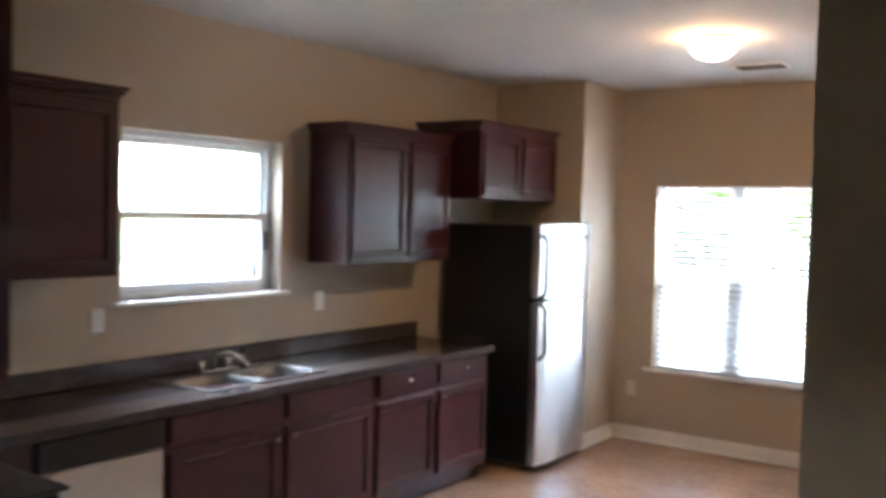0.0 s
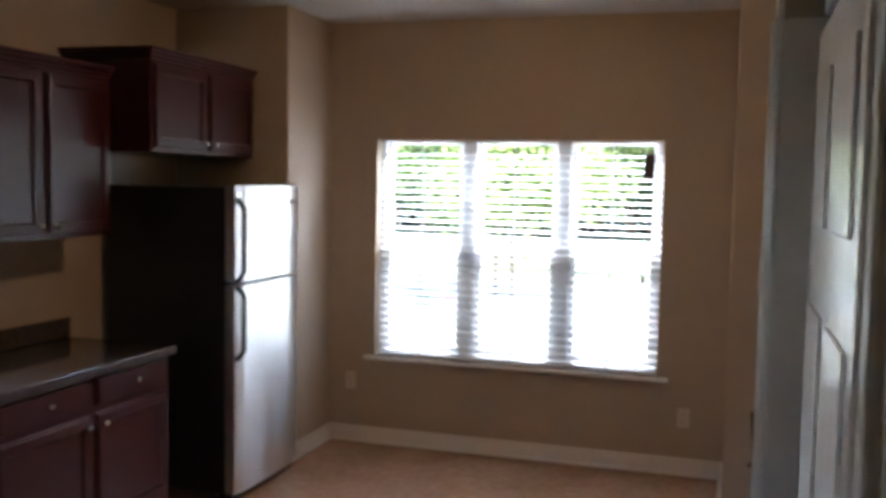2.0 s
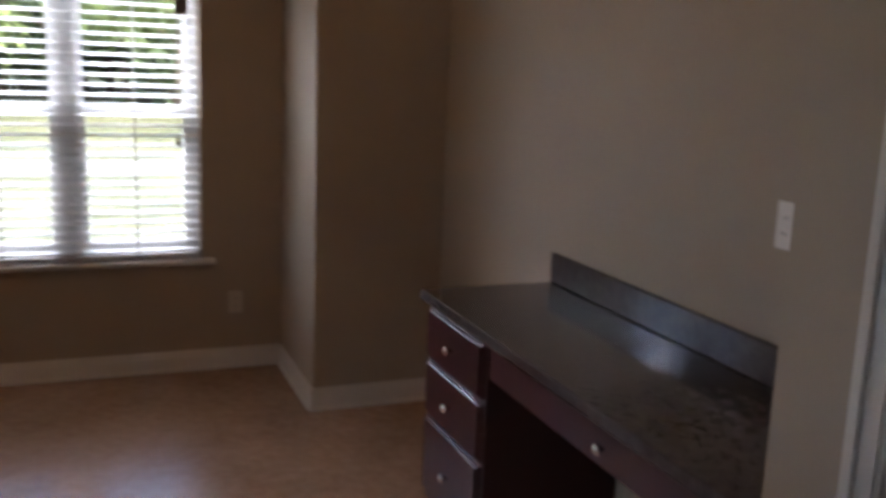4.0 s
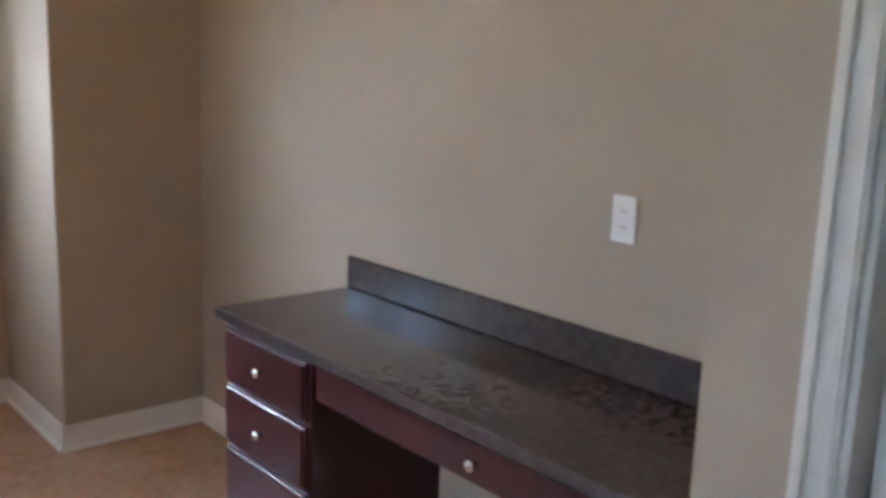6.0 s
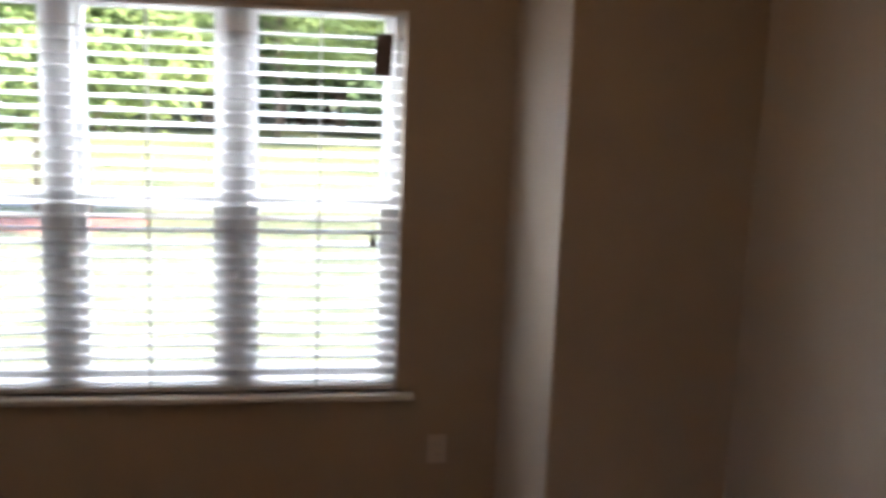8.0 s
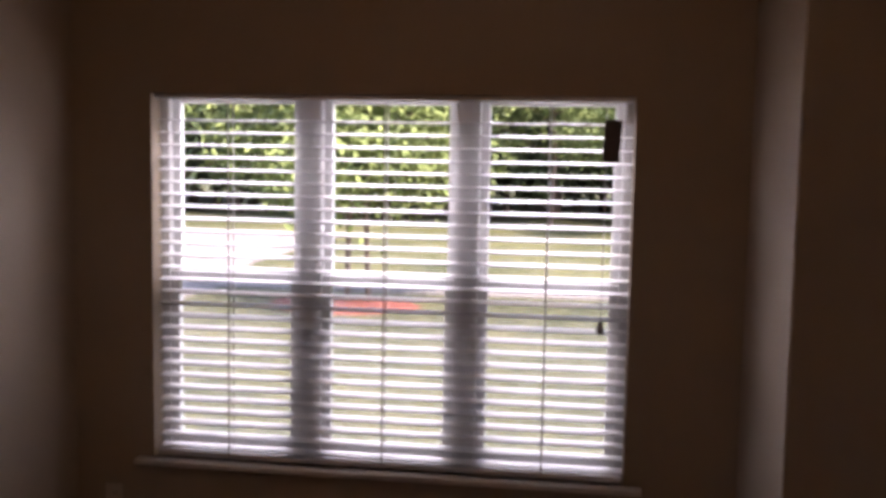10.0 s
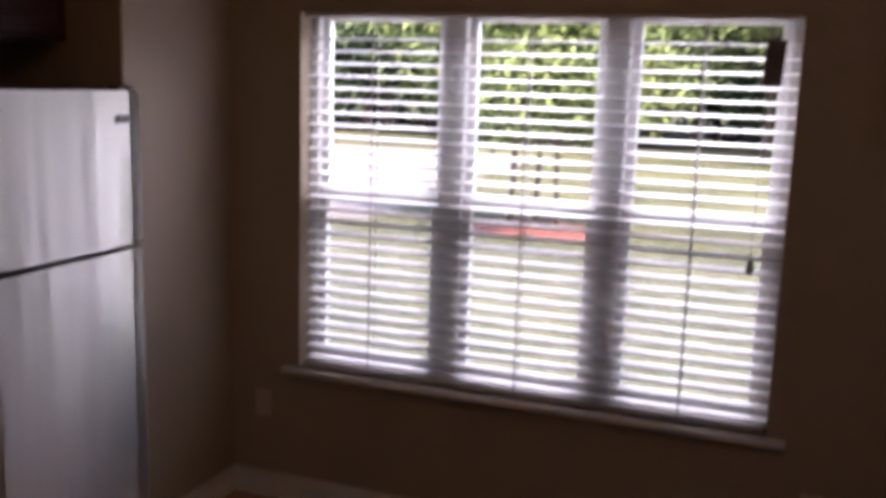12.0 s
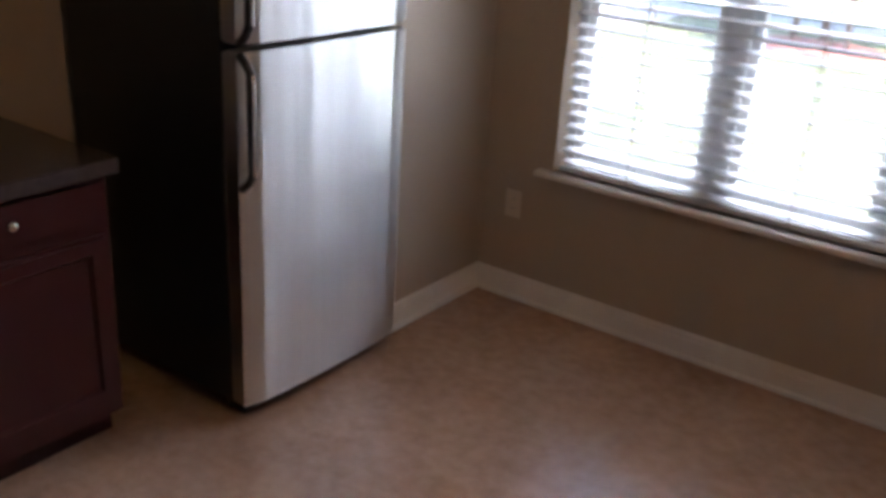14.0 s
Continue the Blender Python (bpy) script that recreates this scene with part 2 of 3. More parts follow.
# ---- plan ----
XW, XE, XD = -0.76, 3.165, 2.635      # kitchen wall, desk wall, door wall
ZC = 2.76                           # ceiling
NY, BX, BY = -0.645, 2.553, -0.718     # corner of the fridge recess; corner of the boxed-out wall
WX0, WX1, WZ0, WZ1 = 0.322, 2.150, 0.585, 2.012
SY0, SY1, SZ0, SZ1 = -4.09, -3.00, 1.28, 2.14
DY = -3.58                         # near end of the desk recess
SEY = -5.10                         # end of the door wall
DO0, DO1 = -4.59, -3.82             # door opening
XN = XD + 0.085                     # the wall on the near side of the door stands a little back

structure("floor", [(-0.9, 5.6, -9.6, 0.0, -0.12, 0.0)], FLOOR, "mottled beige vinyl floor, slightly glossy", "floor")
structure("ceiling", [(-0.9, 5.6, -9.6, 0.2, ZC, ZC + 0.25)], CEIL, "off-white textured ceiling", "ceiling")
structure("wall_north", [(XW - 0.16, WX0, 0, 0.16, -0.3, ZC), (WX1, XE + 0.16, 0, 0.16, -0.3, ZC), (WX0, WX1, 0, 0.16, -0.3, WZ0), (WX0, WX1, 0, 0.16, WZ1, ZC)], WALL, "tan painted wall with a triple window", "wall")
structure("wall_recess", [(XW - 0.03, 0.0, NY, 0.03, -0.03, ZC + 0.03)], WALL, "tan painted boxed-out wall beside the fridge", "wall", 0.006)
structure("wall_boxed", [(BX, XE + 0.03, BY, 0.03, -0.03, ZC + 0.03)], WALL, "tan painted boxed-out wall corner", "wall", 0.006)
structure("wall_west", [(XW - 0.16, XW, -9.6, SY0, -0.3, ZC), (XW - 0.16, XW, SY1, -0.002, -0.3, ZC), (XW - 0.16, XW, SY0, SY1, -0.3, SZ0), (XW - 0.16, XW, SY0, SY1, SZ1, ZC)], WALL, "tan painted kitchen wall with the sink window", "wall")
structure("wall_east", [(XE, XE + 0.16, DY - 0.12, -0.002, 0, ZC)], WALL, "tan painted wall behind the built-in desk", "wall")
structure("wall_door", [(XD, XD + 0.12, DO1, DY, 0, ZC), (XN, XN + 0.12, SEY, DO0, 0, ZC), (XN, XN + 0.12, DO0, DO1, 2.06, ZC), (XD + 0.12, 4.1, DY - 0.12, DY, 0, ZC)], WALL, "tan painted wall with a white door", "wall")
structure("wall_hall", [(XN + 0.12, 5.6, SEY, SEY + 0.12, 0, ZC)], WALL, "tan painted wall end beside the opening", "wall")
structure("wall_return", [(XW, 0.98, -6.07, -5.95, 0, ZC)], WALL, "tan painted wall behind the side cabinets", "wall")
# out of view; the gap is added to let fill light into the hall
structure("wall_south", [(-0.88, 4.1, -9.72, -9.6, 0, ZC), (4.55, 5.6, -9.72, -9.6, 0, ZC), (4.1, 4.55, -9.72, -9.6, 0, 1.2), (4.1, 4.55, -9.72, -9.6, 1.6, ZC)], WALL, "plain tan wall, unseen, with a small opening added for fill light", "wall")
structure("wall_far_east", [(5.6, 5.72, -9.72, SEY + 0.12, 0, ZC)], WALL, "plain tan side wall", "wall")
structure("wall_closet", [(4.1, 4.22, SEY + 0.12, DY, 0, ZC)], WALL, "plain wall closing the pantry", "wall")


def baseboard(name, a, b, inward):
    """A moulded skirting from a to b on the floor, standing out from the wall along inward."""
    a, b, n = Vector((*a, 0)), Vector((*b, 0)), Vector((*inward, 0))
    prof = [(0.0, 0.0), (0.026, 0.0), (0.024, 0.012), (0.015, 0.018), (0.014, 0.075), (0.010, 0.082), (0.010, 0.094), (0.003, 0.105), (0.0, 0.105)]
    bm = bmesh.new()
    rings = [[bm.verts.new(p + n * (w + 0.0005) + Vector((0, 0, z + 0.0005))) for w, z in prof] for p in (a, b)]
    k = len(prof)
    for i in range(k):
        bm.faces.new((rings[0][i], rings[0][(i + 1) % k], rings[1][(i + 1) % k], rings[1][i]))
    bm.faces.new(rings[0])
    bm.faces.new(rings[1][::-1])
    return solid(name, bm, TRIM, "white moulded baseboard along the wall", "baseboard", "structure")


baseboard("baseboard_1", (0.0, 0.0), (BX, 0.0), (0, -1))
baseboard("baseboard_2", (0.0, NY - 0.014), (0.0, 0.0), (1, 0))
baseboard("baseboard_3", (BX, BY - 0.014), (BX, 0.0), (-1, 0))
baseboard("baseboard_4", (BX - 0.014, BY), (XE, BY), (0, -1))
baseboard("baseboard_5", (XE, DY), (XE, BY), (-1, 0))
baseboard("baseboard_6", (XD, DO1 + 0.065), (XD, DY), (-1, 0))
baseboard("baseboard_7", (XN, SEY), (XN, DO0 - 0.065), (-1, 0))


# ---- windows ----
def sash(parent, u0, u1, z0, z1, depth, along, bar=0.04, head=None):
    """One sash with its pane; along: 'x' for the north wall, 'y' for the west wall."""
    def b(bm, a0, a1, d0, d1, c0, c1):
        return bx(bm, a0, a1, d0, d1, c0, c1, 0.003) if along == "x" else bx(bm, d0, d1, a0, a1, c0, c1, 0.003)
    bm = bmesh.new()
    d0, d1 = depth, depth + 0.03
    if along == "y":
        d0, d1 = XW - depth - 0.03, XW - depth
    b(bm, u0, u0 + bar, d0, d1, z0, z1)
    b(bm, u1 - bar, u1, d0, d1, z0, z1)
    b(bm, u0 + bar, u1 - bar, d0, d1, z0, z0 + bar)
    head = head or bar
    b(bm, u0 + bar, u1 - bar, d0, d1, z1 - head, z1)
    s = part("sash", bm, VINYL, parent)
    bm = bmesh.new()
    m = (d0 + d1) / 2
    b(bm, u0 + bar - 0.004, u1 - bar + 0.004, m - 0.002, m + 0.002, z0 + bar - 0.004, z1 - head + 0.004)
    g = part("pane", bm, GLASS, s)
    g.visible_shadow = False


window = thing("window_1", (1.244, 0.12, WZ0), "white vinyl triple double-hung window in a drywall opening", "window", kind="structure")
bm = bmesh.new()
FD0, FD1 = 0.085, 0.158
for x in (WX0, WX1 - 0.035):
    bx(bm, x, x + 0.035, FD0, FD1, WZ0, WZ1, 0.003)
bx(bm, WX0 + 0.035, WX1 - 0.035, FD0, FD1, WZ0, WZ0 + 0.035, 0.003)
bx(bm, WX0 + 0.035, WX1 - 0.035, FD0, FD1, WZ1 - 0.014, WZ1, 0.003)
part("window_frame", bm, VINYL, window)
UW = (WX1 - WX0) / 3
MZ = 1.30
for i in (1, 2):
    x = WX0 + UW * i
    part("mullion", bx(bmesh.new(), x - 0.045, x + 0.045, FD0 - 0.006, FD1, WZ0 + 0.035, WZ1 - 0.014, 0.004), VINYL, window)
for i in range(3):
    u0 = WX0 + UW * i + (0.035 if i == 0 else 0.045)
    u1 = WX0 + UW * (i + 1) - (0.035 if i == 2 else 0.045)
    sash(window, u0, u1, MZ - 0.02, WZ1 - 0.014, 0.122, "x", 0.032, 0.016)
    sash(window, u0, u1, WZ0 + 0.035, MZ + 0.02, 0.09, "x", 0.036)
    part("insect_screen", bx(bmesh.new(), u0 + 0.004, u1 - 0.004, 0.1535, 0.1545, WZ0 + 0.037, MZ), SCREEN, window, "fine grey mesh screen")
sill = structure("window_sill_north", [(WX0 - 0.065, WX1 + 0.065, -0.045, 0.084, WZ0 - 0.022, WZ0)], TRIM, "white painted window sill under the triple window", "window sill", 0.004)

sink_window = thing("window_2", (XW - 0.1, -3.55, SZ0), "white vinyl double-hung window above the kitchen sink", "window", kind="structure")
bm = bmesh.new()
F0, F1 = XW - 0.155, XW - 0.085
for y in (SY0, SY1 - 0.035):
    bx(bm, F0, F1, y, y + 0.035, SZ0, SZ1, 0.003)
bx(bm, F0, F1, SY0 + 0.035, SY1 - 0.035, SZ0, SZ0 + 0.035, 0.003)
bx(bm, F0, F1, SY0 + 0.035, SY1 - 0.035, SZ1 - 0.035, SZ1, 0.003)
part("window_frame", bm, VINYL, sink_window)
SM = 1.71
sash(sink_window, SY0 + 0.035, SY1 - 0.035, SM - 0.02, SZ1 - 0.035, 0.118, "y", 0.034)
sash(sink_window, SY0 + 0.035, SY1 - 0.035, SZ0 + 0.035, SM + 0.02, 0.087, "y", 0.04)
structure("window_sill_west", [(XW - 0.084, XW + 0.04, SY0 - 0.05, SY1 + 0.05, SZ0 - 0.022, SZ0)], TRIM, "white painted sill of the sink window", "window sill", 0.004)

# ---- blind ----
blind = thing("window_blind", (1.244, 0.04, WZ0), "white two-inch faux wood blind, lowered with slats open", "blind")
part("headrail", bx(bmesh.new(), WX0 + 0.008, WX1 - 0.008, 0.012, 0.066, WZ1 - 0.020, WZ1 - 0.002, 0.003), SLAT, blind)
PITCH, TILT = 0.0475, 10.0
nsl = int((WZ1 - 0.02 - WZ0 - 0.03) / PITCH)
slat_mesh = None
rng = random.Random(4)
for i in range(nsl):
    z = WZ0 + 0.045 + i * PITCH
    if slat_mesh is None:
        bm = bmesh.new()
        arc = [(-0.025, -0.0016), (-0.012, 0.0006), (0, 0.0014), (0.012, 0.0006), (0.025, -0.0016)]
        ends = []
        for x in (-(WX1 - WX0) / 2 + 0.012, (WX1 - WX0) / 2 - 0.012):
            ends.append([bm.verts.new((x, y, zz + 0.0014)) for y, zz in arc] + [bm.verts.new((x, y, zz - 0.0014)) for y, zz in arc[::-1]])
        for k in range(10):
            bm.faces.new((ends[0][k], ends[0][(k + 1) % 10], ends[1][(k + 1) % 10], ends[1][k]))
        bm.faces.new(ends[0])
        bm.faces.new(ends[1][::-1])
        slat_mesh = finish("slat", bm, SLAT)
    s = new("slat", slat_mesh)
    s.parent = blind
    s.matrix_basis = pose(0, -0.002 + rng.uniform(-0.001, 0.001), z - WZ0, TILT + rng.uniform(-1.5, 1.5), 0, 0)
part("bottom_rail", bx(bmesh.new(), WX0 + 0.012, WX1 - 0.012, 0.012, 0.064, WZ0 + 0.006, WZ0 + 0.024, 0.003), SLAT, blind)
for i in range(3):
    xc = WX0 + UW * (i + 0.5)
    for dy in (0.0115, 0.0655):
        part("ladder_cord", tube(bmesh.new(), [(xc, dy, WZ0 + 0.02), (xc, dy, WZ1 - 0.03)], 0.003, 6), CORD, blind)
part("lift_cord", tube(bmesh.new(), [(2.047, 0.005, WZ1 - 0.03), (2.049, 0.004, 1.6), (2.047, 0.004, 1.19)], 0.0016, 6), CORD, blind)
part("tassel", lathe(bmesh.new(), (2.047, 0.004, 1.20), (0, 0, -1), [(0, 0.003), (0.008, 0.008), (0.03, 0.013), (0.045, 0.014), (0.05, 0.006)], 12), TAGM, blind, "dark turned cord tassel", True)
tag = solid("hanging_tag", place(bx(bmesh.new(), -0.03, 0.03, -0.002, 0.002, -0.075, 0.075, 0.0015), pose(2.068, 0.000, 1.853, 0, 3, 0)), TAGM, "dark brown card tag hanging on the blind", "tag")

solid("hanging_tag", place(bx(bmesh.new(), -0.002, 0.002, -0.018, 0.018, -0.055, 0.055, 0.0015), pose(XW - 0.078, SY1 - 0.045, 1.57)), TAGM, "dark card tag on the sink window frame", "tag")

# ---- kitchen run ----
CF = -0.14                          # cabinet face
CT, CB = 0.890, 0.852               # countertop top and underside


def base_cabinet(y0, y1, label, doors=2, drawers=True, false_fronts=False):
    cab = thing("base_cabinet", ((XW + CF) / 2, (y0 + y1) / 2, 0), label, "cabinet", "base cabinets")
    bm = boxes([(XW + 0.002, CF, y0 + 0.002, y1 - 0.002, 0.10, CB - 0.001)])
    bx(bm, XW + 0.002, CF - 0.07, y0 + 0.002, y1 - 0.002, 0.001, 0.10)
    part("body", bm, WOOD, cab)
    w = (y1 - y0) / doors
    for i in range(doors):
        a, b = y0 + w * i + 0.022, y0 + w * (i + 1) - 0.022
        kx = (b - 0.035) if i == 0 else (a + 0.035)
        if drawers:
            front(cab, "drawer_front", (a, b), (0.71, 0.84), CF, "+x", None if false_fronts else ((a + b) / 2, 0.778), rail=0.0)
            front(cab, "door", (a, b), (0.145, 0.675), CF, "+x", (kx, 0.625))
        else:
            front(cab, "door", (a, b), (0.13, 0.85), CF, "+x", (kx, 0.78))
    return cab


base_cabinet(-2.87, -1.68, "dark cherry base cabinet with two drawers over two doors")
base_cabinet(-4.31, -2.87, "dark cherry sink base cabinet with two panelled doors", false_fronts=True)
corner = thing("base_cabinet", (-0.4, -5.43, 0), "dark cherry corner base cabinet beside the dishwasher", "cabinet", "base cabinets")
part("body", boxes([(XW + 0.002, CF, -5.945, -4.925, 0.10, CB - 0.001), (XW + 0.002, CF - 0.07, -5.945, -4.925, 0.001, 0.10)]), WOOD, corner)

dw = thing("dishwasher", (-0.4, -4.62, 0), "almond dishwasher with a black control panel", "dishwasher")
part("body", boxes([(XW + 0.01, CF - 0.01, -4.917, -4.318, 0.09, CB - 0.004), (XW + 0.01, CF - 0.08, -4.90, -4.33, 0.001, 0.09)]), BLACKP, dw)
part("control_panel", boxes([(CF - 0.01, CF + 0.022, -4.915, -4.32, 0.715, CB - 0.008)], 0.006), BLACKP, dw, "black control panel")
part("door", boxes([(CF - 0.01, CF + 0.018, -4.915, -4.32, 0.12, 0.710)], 0.006), DWHITE, dw, "almond front panel")

# countertop with a cut-out for the sink
SX0, SX1, SKY0, SKY1 = -0.66, -0.23, -3.98, -3.18
XF = -0.112
top = thing("countertop", (-0.4, -3.8, CB), "dark speckled laminate countertop with a low backsplash", "countertop")
bm = bmesh.new()
cx, cy = (XW + 0.002, SX0, SX1, XF, 0.098), (-5.948, -5.29, SKY0, SKY1, -1.66)
grid = {(i, k): bm.verts.new((x, y, CT)) for i, x in enumerate(cx) for k, y in enumerate(cy)}
cells = [(i, k) for i in range(4) for k in range(4) if not (i == 3 and k > 0) and (i, k) != (1, 2)]
flat = [bm.faces.new((grid[i, k], grid[i + 1, k], grid[i + 1, k + 1], grid[i, k + 1])) for i, k in cells]
for v in [v for v in bm.verts if not v.link_faces]:
    bm.verts.remove(v)
low = bmesh.ops.extrude_face_region(bm, geom=flat)["geom"]
bmesh.ops.translate(bm, verts=[g for g in low if isinstance(g, bmesh.types.BMVert)], vec=(0, 0, CB - CT))
part("slab", bm, LAMINATE, top)
part("edge", bx(bmesh.new(), XF + 0.001, XF + 0.012, -5.289, -1.66, CB - 0.004, CT + 0.002, 0.005, 2), LAMINATE, top)
part("backsplash", bx(bmesh.new(), XW + 0.002, XW + 0.022, -5.948, -1.66, CT + 0.001, CT + 0.105, 0.004), LAMINATE, top)

sink = thing("kitchen_sink", (-0.42, -3.58, 0.75), "stainless steel double-bowl drop-in sink", "sink")


def bowl(y0, y1):
    bm = bmesh.new()
    loops = []
    for inset, z in ((0.0, CT + 0.004), (0.012, CT - 0.004), (0.02, CT - 0.10), (0.035, CT - 0.185), (0.09, CT - 0.192)):
        x0, x1, a, b = SX0 + 0.10 + inset, SX1 - 0.025 - inset, y0 + inset, y1 - inset
        r = 0.06
        pts = []
        for cx, cy, s in ((x1 - r, b - r, 0), (x0 + r, b - r, 1), (x0 + r, a + r, 2), (x1 - r, a + r, 3)):
            for k in range(5):
                t = math.pi / 2 * (s + k / 4)
                pts.append(bm.verts.new((cx + r * math.cos(t), cy + r * math.sin(t), z)))
        loops.append(pts)
    for p, q in zip(loops, loops[1:]):
        for k in range(len(p)):
            bm.faces.new((p[k], p[(k + 1) % len(p)], q[(k + 1) % len(p)], q[k]))
    bm.faces.new(loops[-1])
    return bm


part("rim", boxes([(SX0 - 0.012, SX0 + 0.10, SKY0 - 0.012, SKY1 + 0.012, CT + 0.001, CT + 0.007), (SX1 - 0.026, SX1 + 0.012, SKY0 - 0.012, SKY1 + 0.012, CT + 0.001, CT + 0.007),
                  (SX0 + 0.10, SX1 - 0.026, SKY0 - 0.012, SKY0 + 0.026, CT + 0.001, CT + 0.007), (SX0 + 0.10, SX1 - 0.026, SKY1 - 0.026, SKY1 + 0.012, CT + 0.001, CT + 0.007),
                  (SX0 + 0.10, SX1 - 0.026, -3.60, -3.56, CT + 0.001, CT + 0.007)], 0.002), STEEL, sink)
for a, b in ((SKY0 + 0.024, -3.598), (-3.562, SKY1 - 0.024)):
    w = part("bowl", bowl(a, b), SINKST, sink, smooth=True)
    part("drain", lathe(bmesh.new(), (-0.38, (a + b) / 2, CT - 0.191), (0, 0, 1), [(0, 0.045), (0.004, 0.044), (0.005, 0.03), (0.002, 0.02)], 18), CHROME, w)
fa = thing("faucet", (-0.645, -3.58, CT + 0.007), "chrome two-handle kitchen faucet with a side sprayer", "faucet")
part("base_plate", bx(bmesh.new(), -0.645, -0.585, -3.70, -3.46, CT + 0.007, CT + 0.022, 0.008, 2), CHROME, fa)
arcp = [(-0.645, -3.58, CT + 0.02), (-0.645, -3.58, CT + 0.07)] + [(-0.645 + 0.20 * k / 8, -3.58, CT + 0.07 + 0.04 * math.sin(math.pi * k / 9)) for k in range(1, 9)] + [(-0.38, -3.58, CT + 0.06)]
part("spout", tube(bmesh.new(), arcp, 0.012, 12), CHROME, fa, smooth=True)
for y in (-3.67, -3.49):
    h = part("handle", lathe(bmesh.new(), (-0.645, y, CT + 0.02), (0, 0, 1), [(0, 0.022), (0.02, 0.018), (0.035, 0.02), (0.045, 0.012)], 14), CHROME, fa, smooth=True)
    part("lever", tube(bmesh.new(), [(-0.645, y, CT + 0.055), (-0.575, y + (0.06 if y > -3.58 else -0.06), CT + 0.075)], [0.007, 0.005], 8), CHROME, h, smooth=True)
part("sprayer", lathe(bmesh.new(), (-0.645, -3.38, CT + 0.007), (0, 0, 1), [(0, 0.02), (0.02, 0.016), (0.05, 0.012), (0.09, 0.016), (0.11, 0.010)], 14), BLACKP, fa, "black side sprayer", True)


def wall_cabinet(y0, y1, z0, z1, xf, label, knob_low=True, seams=None, crown_far=True):
    cab = thing("wall_cabinet", ((XW + xf) / 2, (y0 + y1) / 2, z0), label, "cabinet", "wall cabinets")
    part("body", boxes([(XW + 0.002, xf, y0, y1, z0, z1)], 0.002), WOOD, cab)
    bm = bmesh.new()
    for o, h0, h1 in ((0.006, 0.0, 0.018), (0.018, 0.018, 0.036), (0.032, 0.036, 0.055)):
        bx(bm, XW + 0.002, xf + o, y0 - o, y1 + (o if crown_far else 0), z1 + h0 + 0.001, z1 + h1 + 0.001, 0.003)
    part("crown_moulding", bm, WOOD, cab)
    edges = [y0] + (seams or [(y0 + y1) / 2]) + [y1]
    for i in range(len(edges) - 1):
        a, b = edges[i] + 0.020, edges[i + 1] - 0.020
        kx = (b - 0.03) if i % 2 == 0 else (a + 0.03)
        front(cab, "door", (a, b), (z0 + 0.02, z1 - 0.02), xf, "+x", (kx, z0 + 0.06))
    return cab


wall_cabinet(-2.77, -1.715, 1.44, 2.22, -0.45, "dark cherry two-door wall cabinet with crown moulding", seams=[-2.20], crown_far=False)
wall_cabinet(-1.685, -0.643, 1.86, 2.325, -0.235, "deep dark cherry wall cabinet above the fridge", crown_far=False)
wall_cabinet(-5.60, -4.33, 1.44, 2.23, -0.45, "dark cherry wall cabinet beside the sink window")
side = thing("wall_cabinet", (0.2, -5.78, 1.36), "dark cherry wall cabinet on the side wall", "cabinet", "wall cabinets")
part("body", boxes([(-0.40, 0.93, -5.948, -5.64, 1.31, 2.30)], 0.002), WOOD, side)
for a in (-0.39, 0.05, 0.49):
    front(side, "door", (a, a + 0.42), (1.325, 2.285), -5.64, "+y", (a + 0.34, 1.38))
rng_ = thing("kitchen_range", (0.5, -5.6, 0), "black electric range with a smooth cooktop", "range")
part("body", boxes([(0.10, 0.66, -5.94, -5.32, 0.02, 0.90)], 0.006), BLACK, rng_)
part("cooktop", boxes([(0.101, 0.665, -5.94, -5.29, 0.901, 0.916)], 0.004), BLACKP, rng_)
part("oven_door", boxes([(0.12, 0.64, -5.319, -5.28, 0.20, 0.78)], 0.006), BLACKP, rng_)
part("oven_handle", tube(bmesh.new(), [(0.17, -5.27, 0.73), (0.17, -5.235, 0.73), (0.59, -5.235, 0.73), (0.59, -5.27, 0.73)], 0.011, 10), STEEL, rng_)

# ---- fridge ----
FX, FY0, FY1, FZ = 0.085, -1.391, -0.655, 1.70
fr = thing("refrigerator", (-0.3, -1.02, 0), "top-freezer refrigerator with stainless doors and black sides", "refrigerator")
part("cabinet", boxes([(XW + 0.03, FX - 0.075, FY0 + 0.006, FY1 - 0.006, 0.04, FZ - 0.012)], 0.008), BLACK, fr, "black textured sides")
part("toe_grille", boxes([(FX - 0.075, FX - 0.035, FY0 + 0.015, FY1 - 0.015, 0.012, 0.048)], 0.004), BLACKP, fr)
for x in (XW + 0.1, FX - 0.12):
    for y in (FY0 + 0.05, FY1 - 0.05):
        part("foot", lathe(bmesh.new(), (x, y, 0.0), (0, 0, 1), [(0, 0.022), (0.02, 0.02), (0.045, 0.012)], 12), BLACKP, fr)
SEAM = 1.18


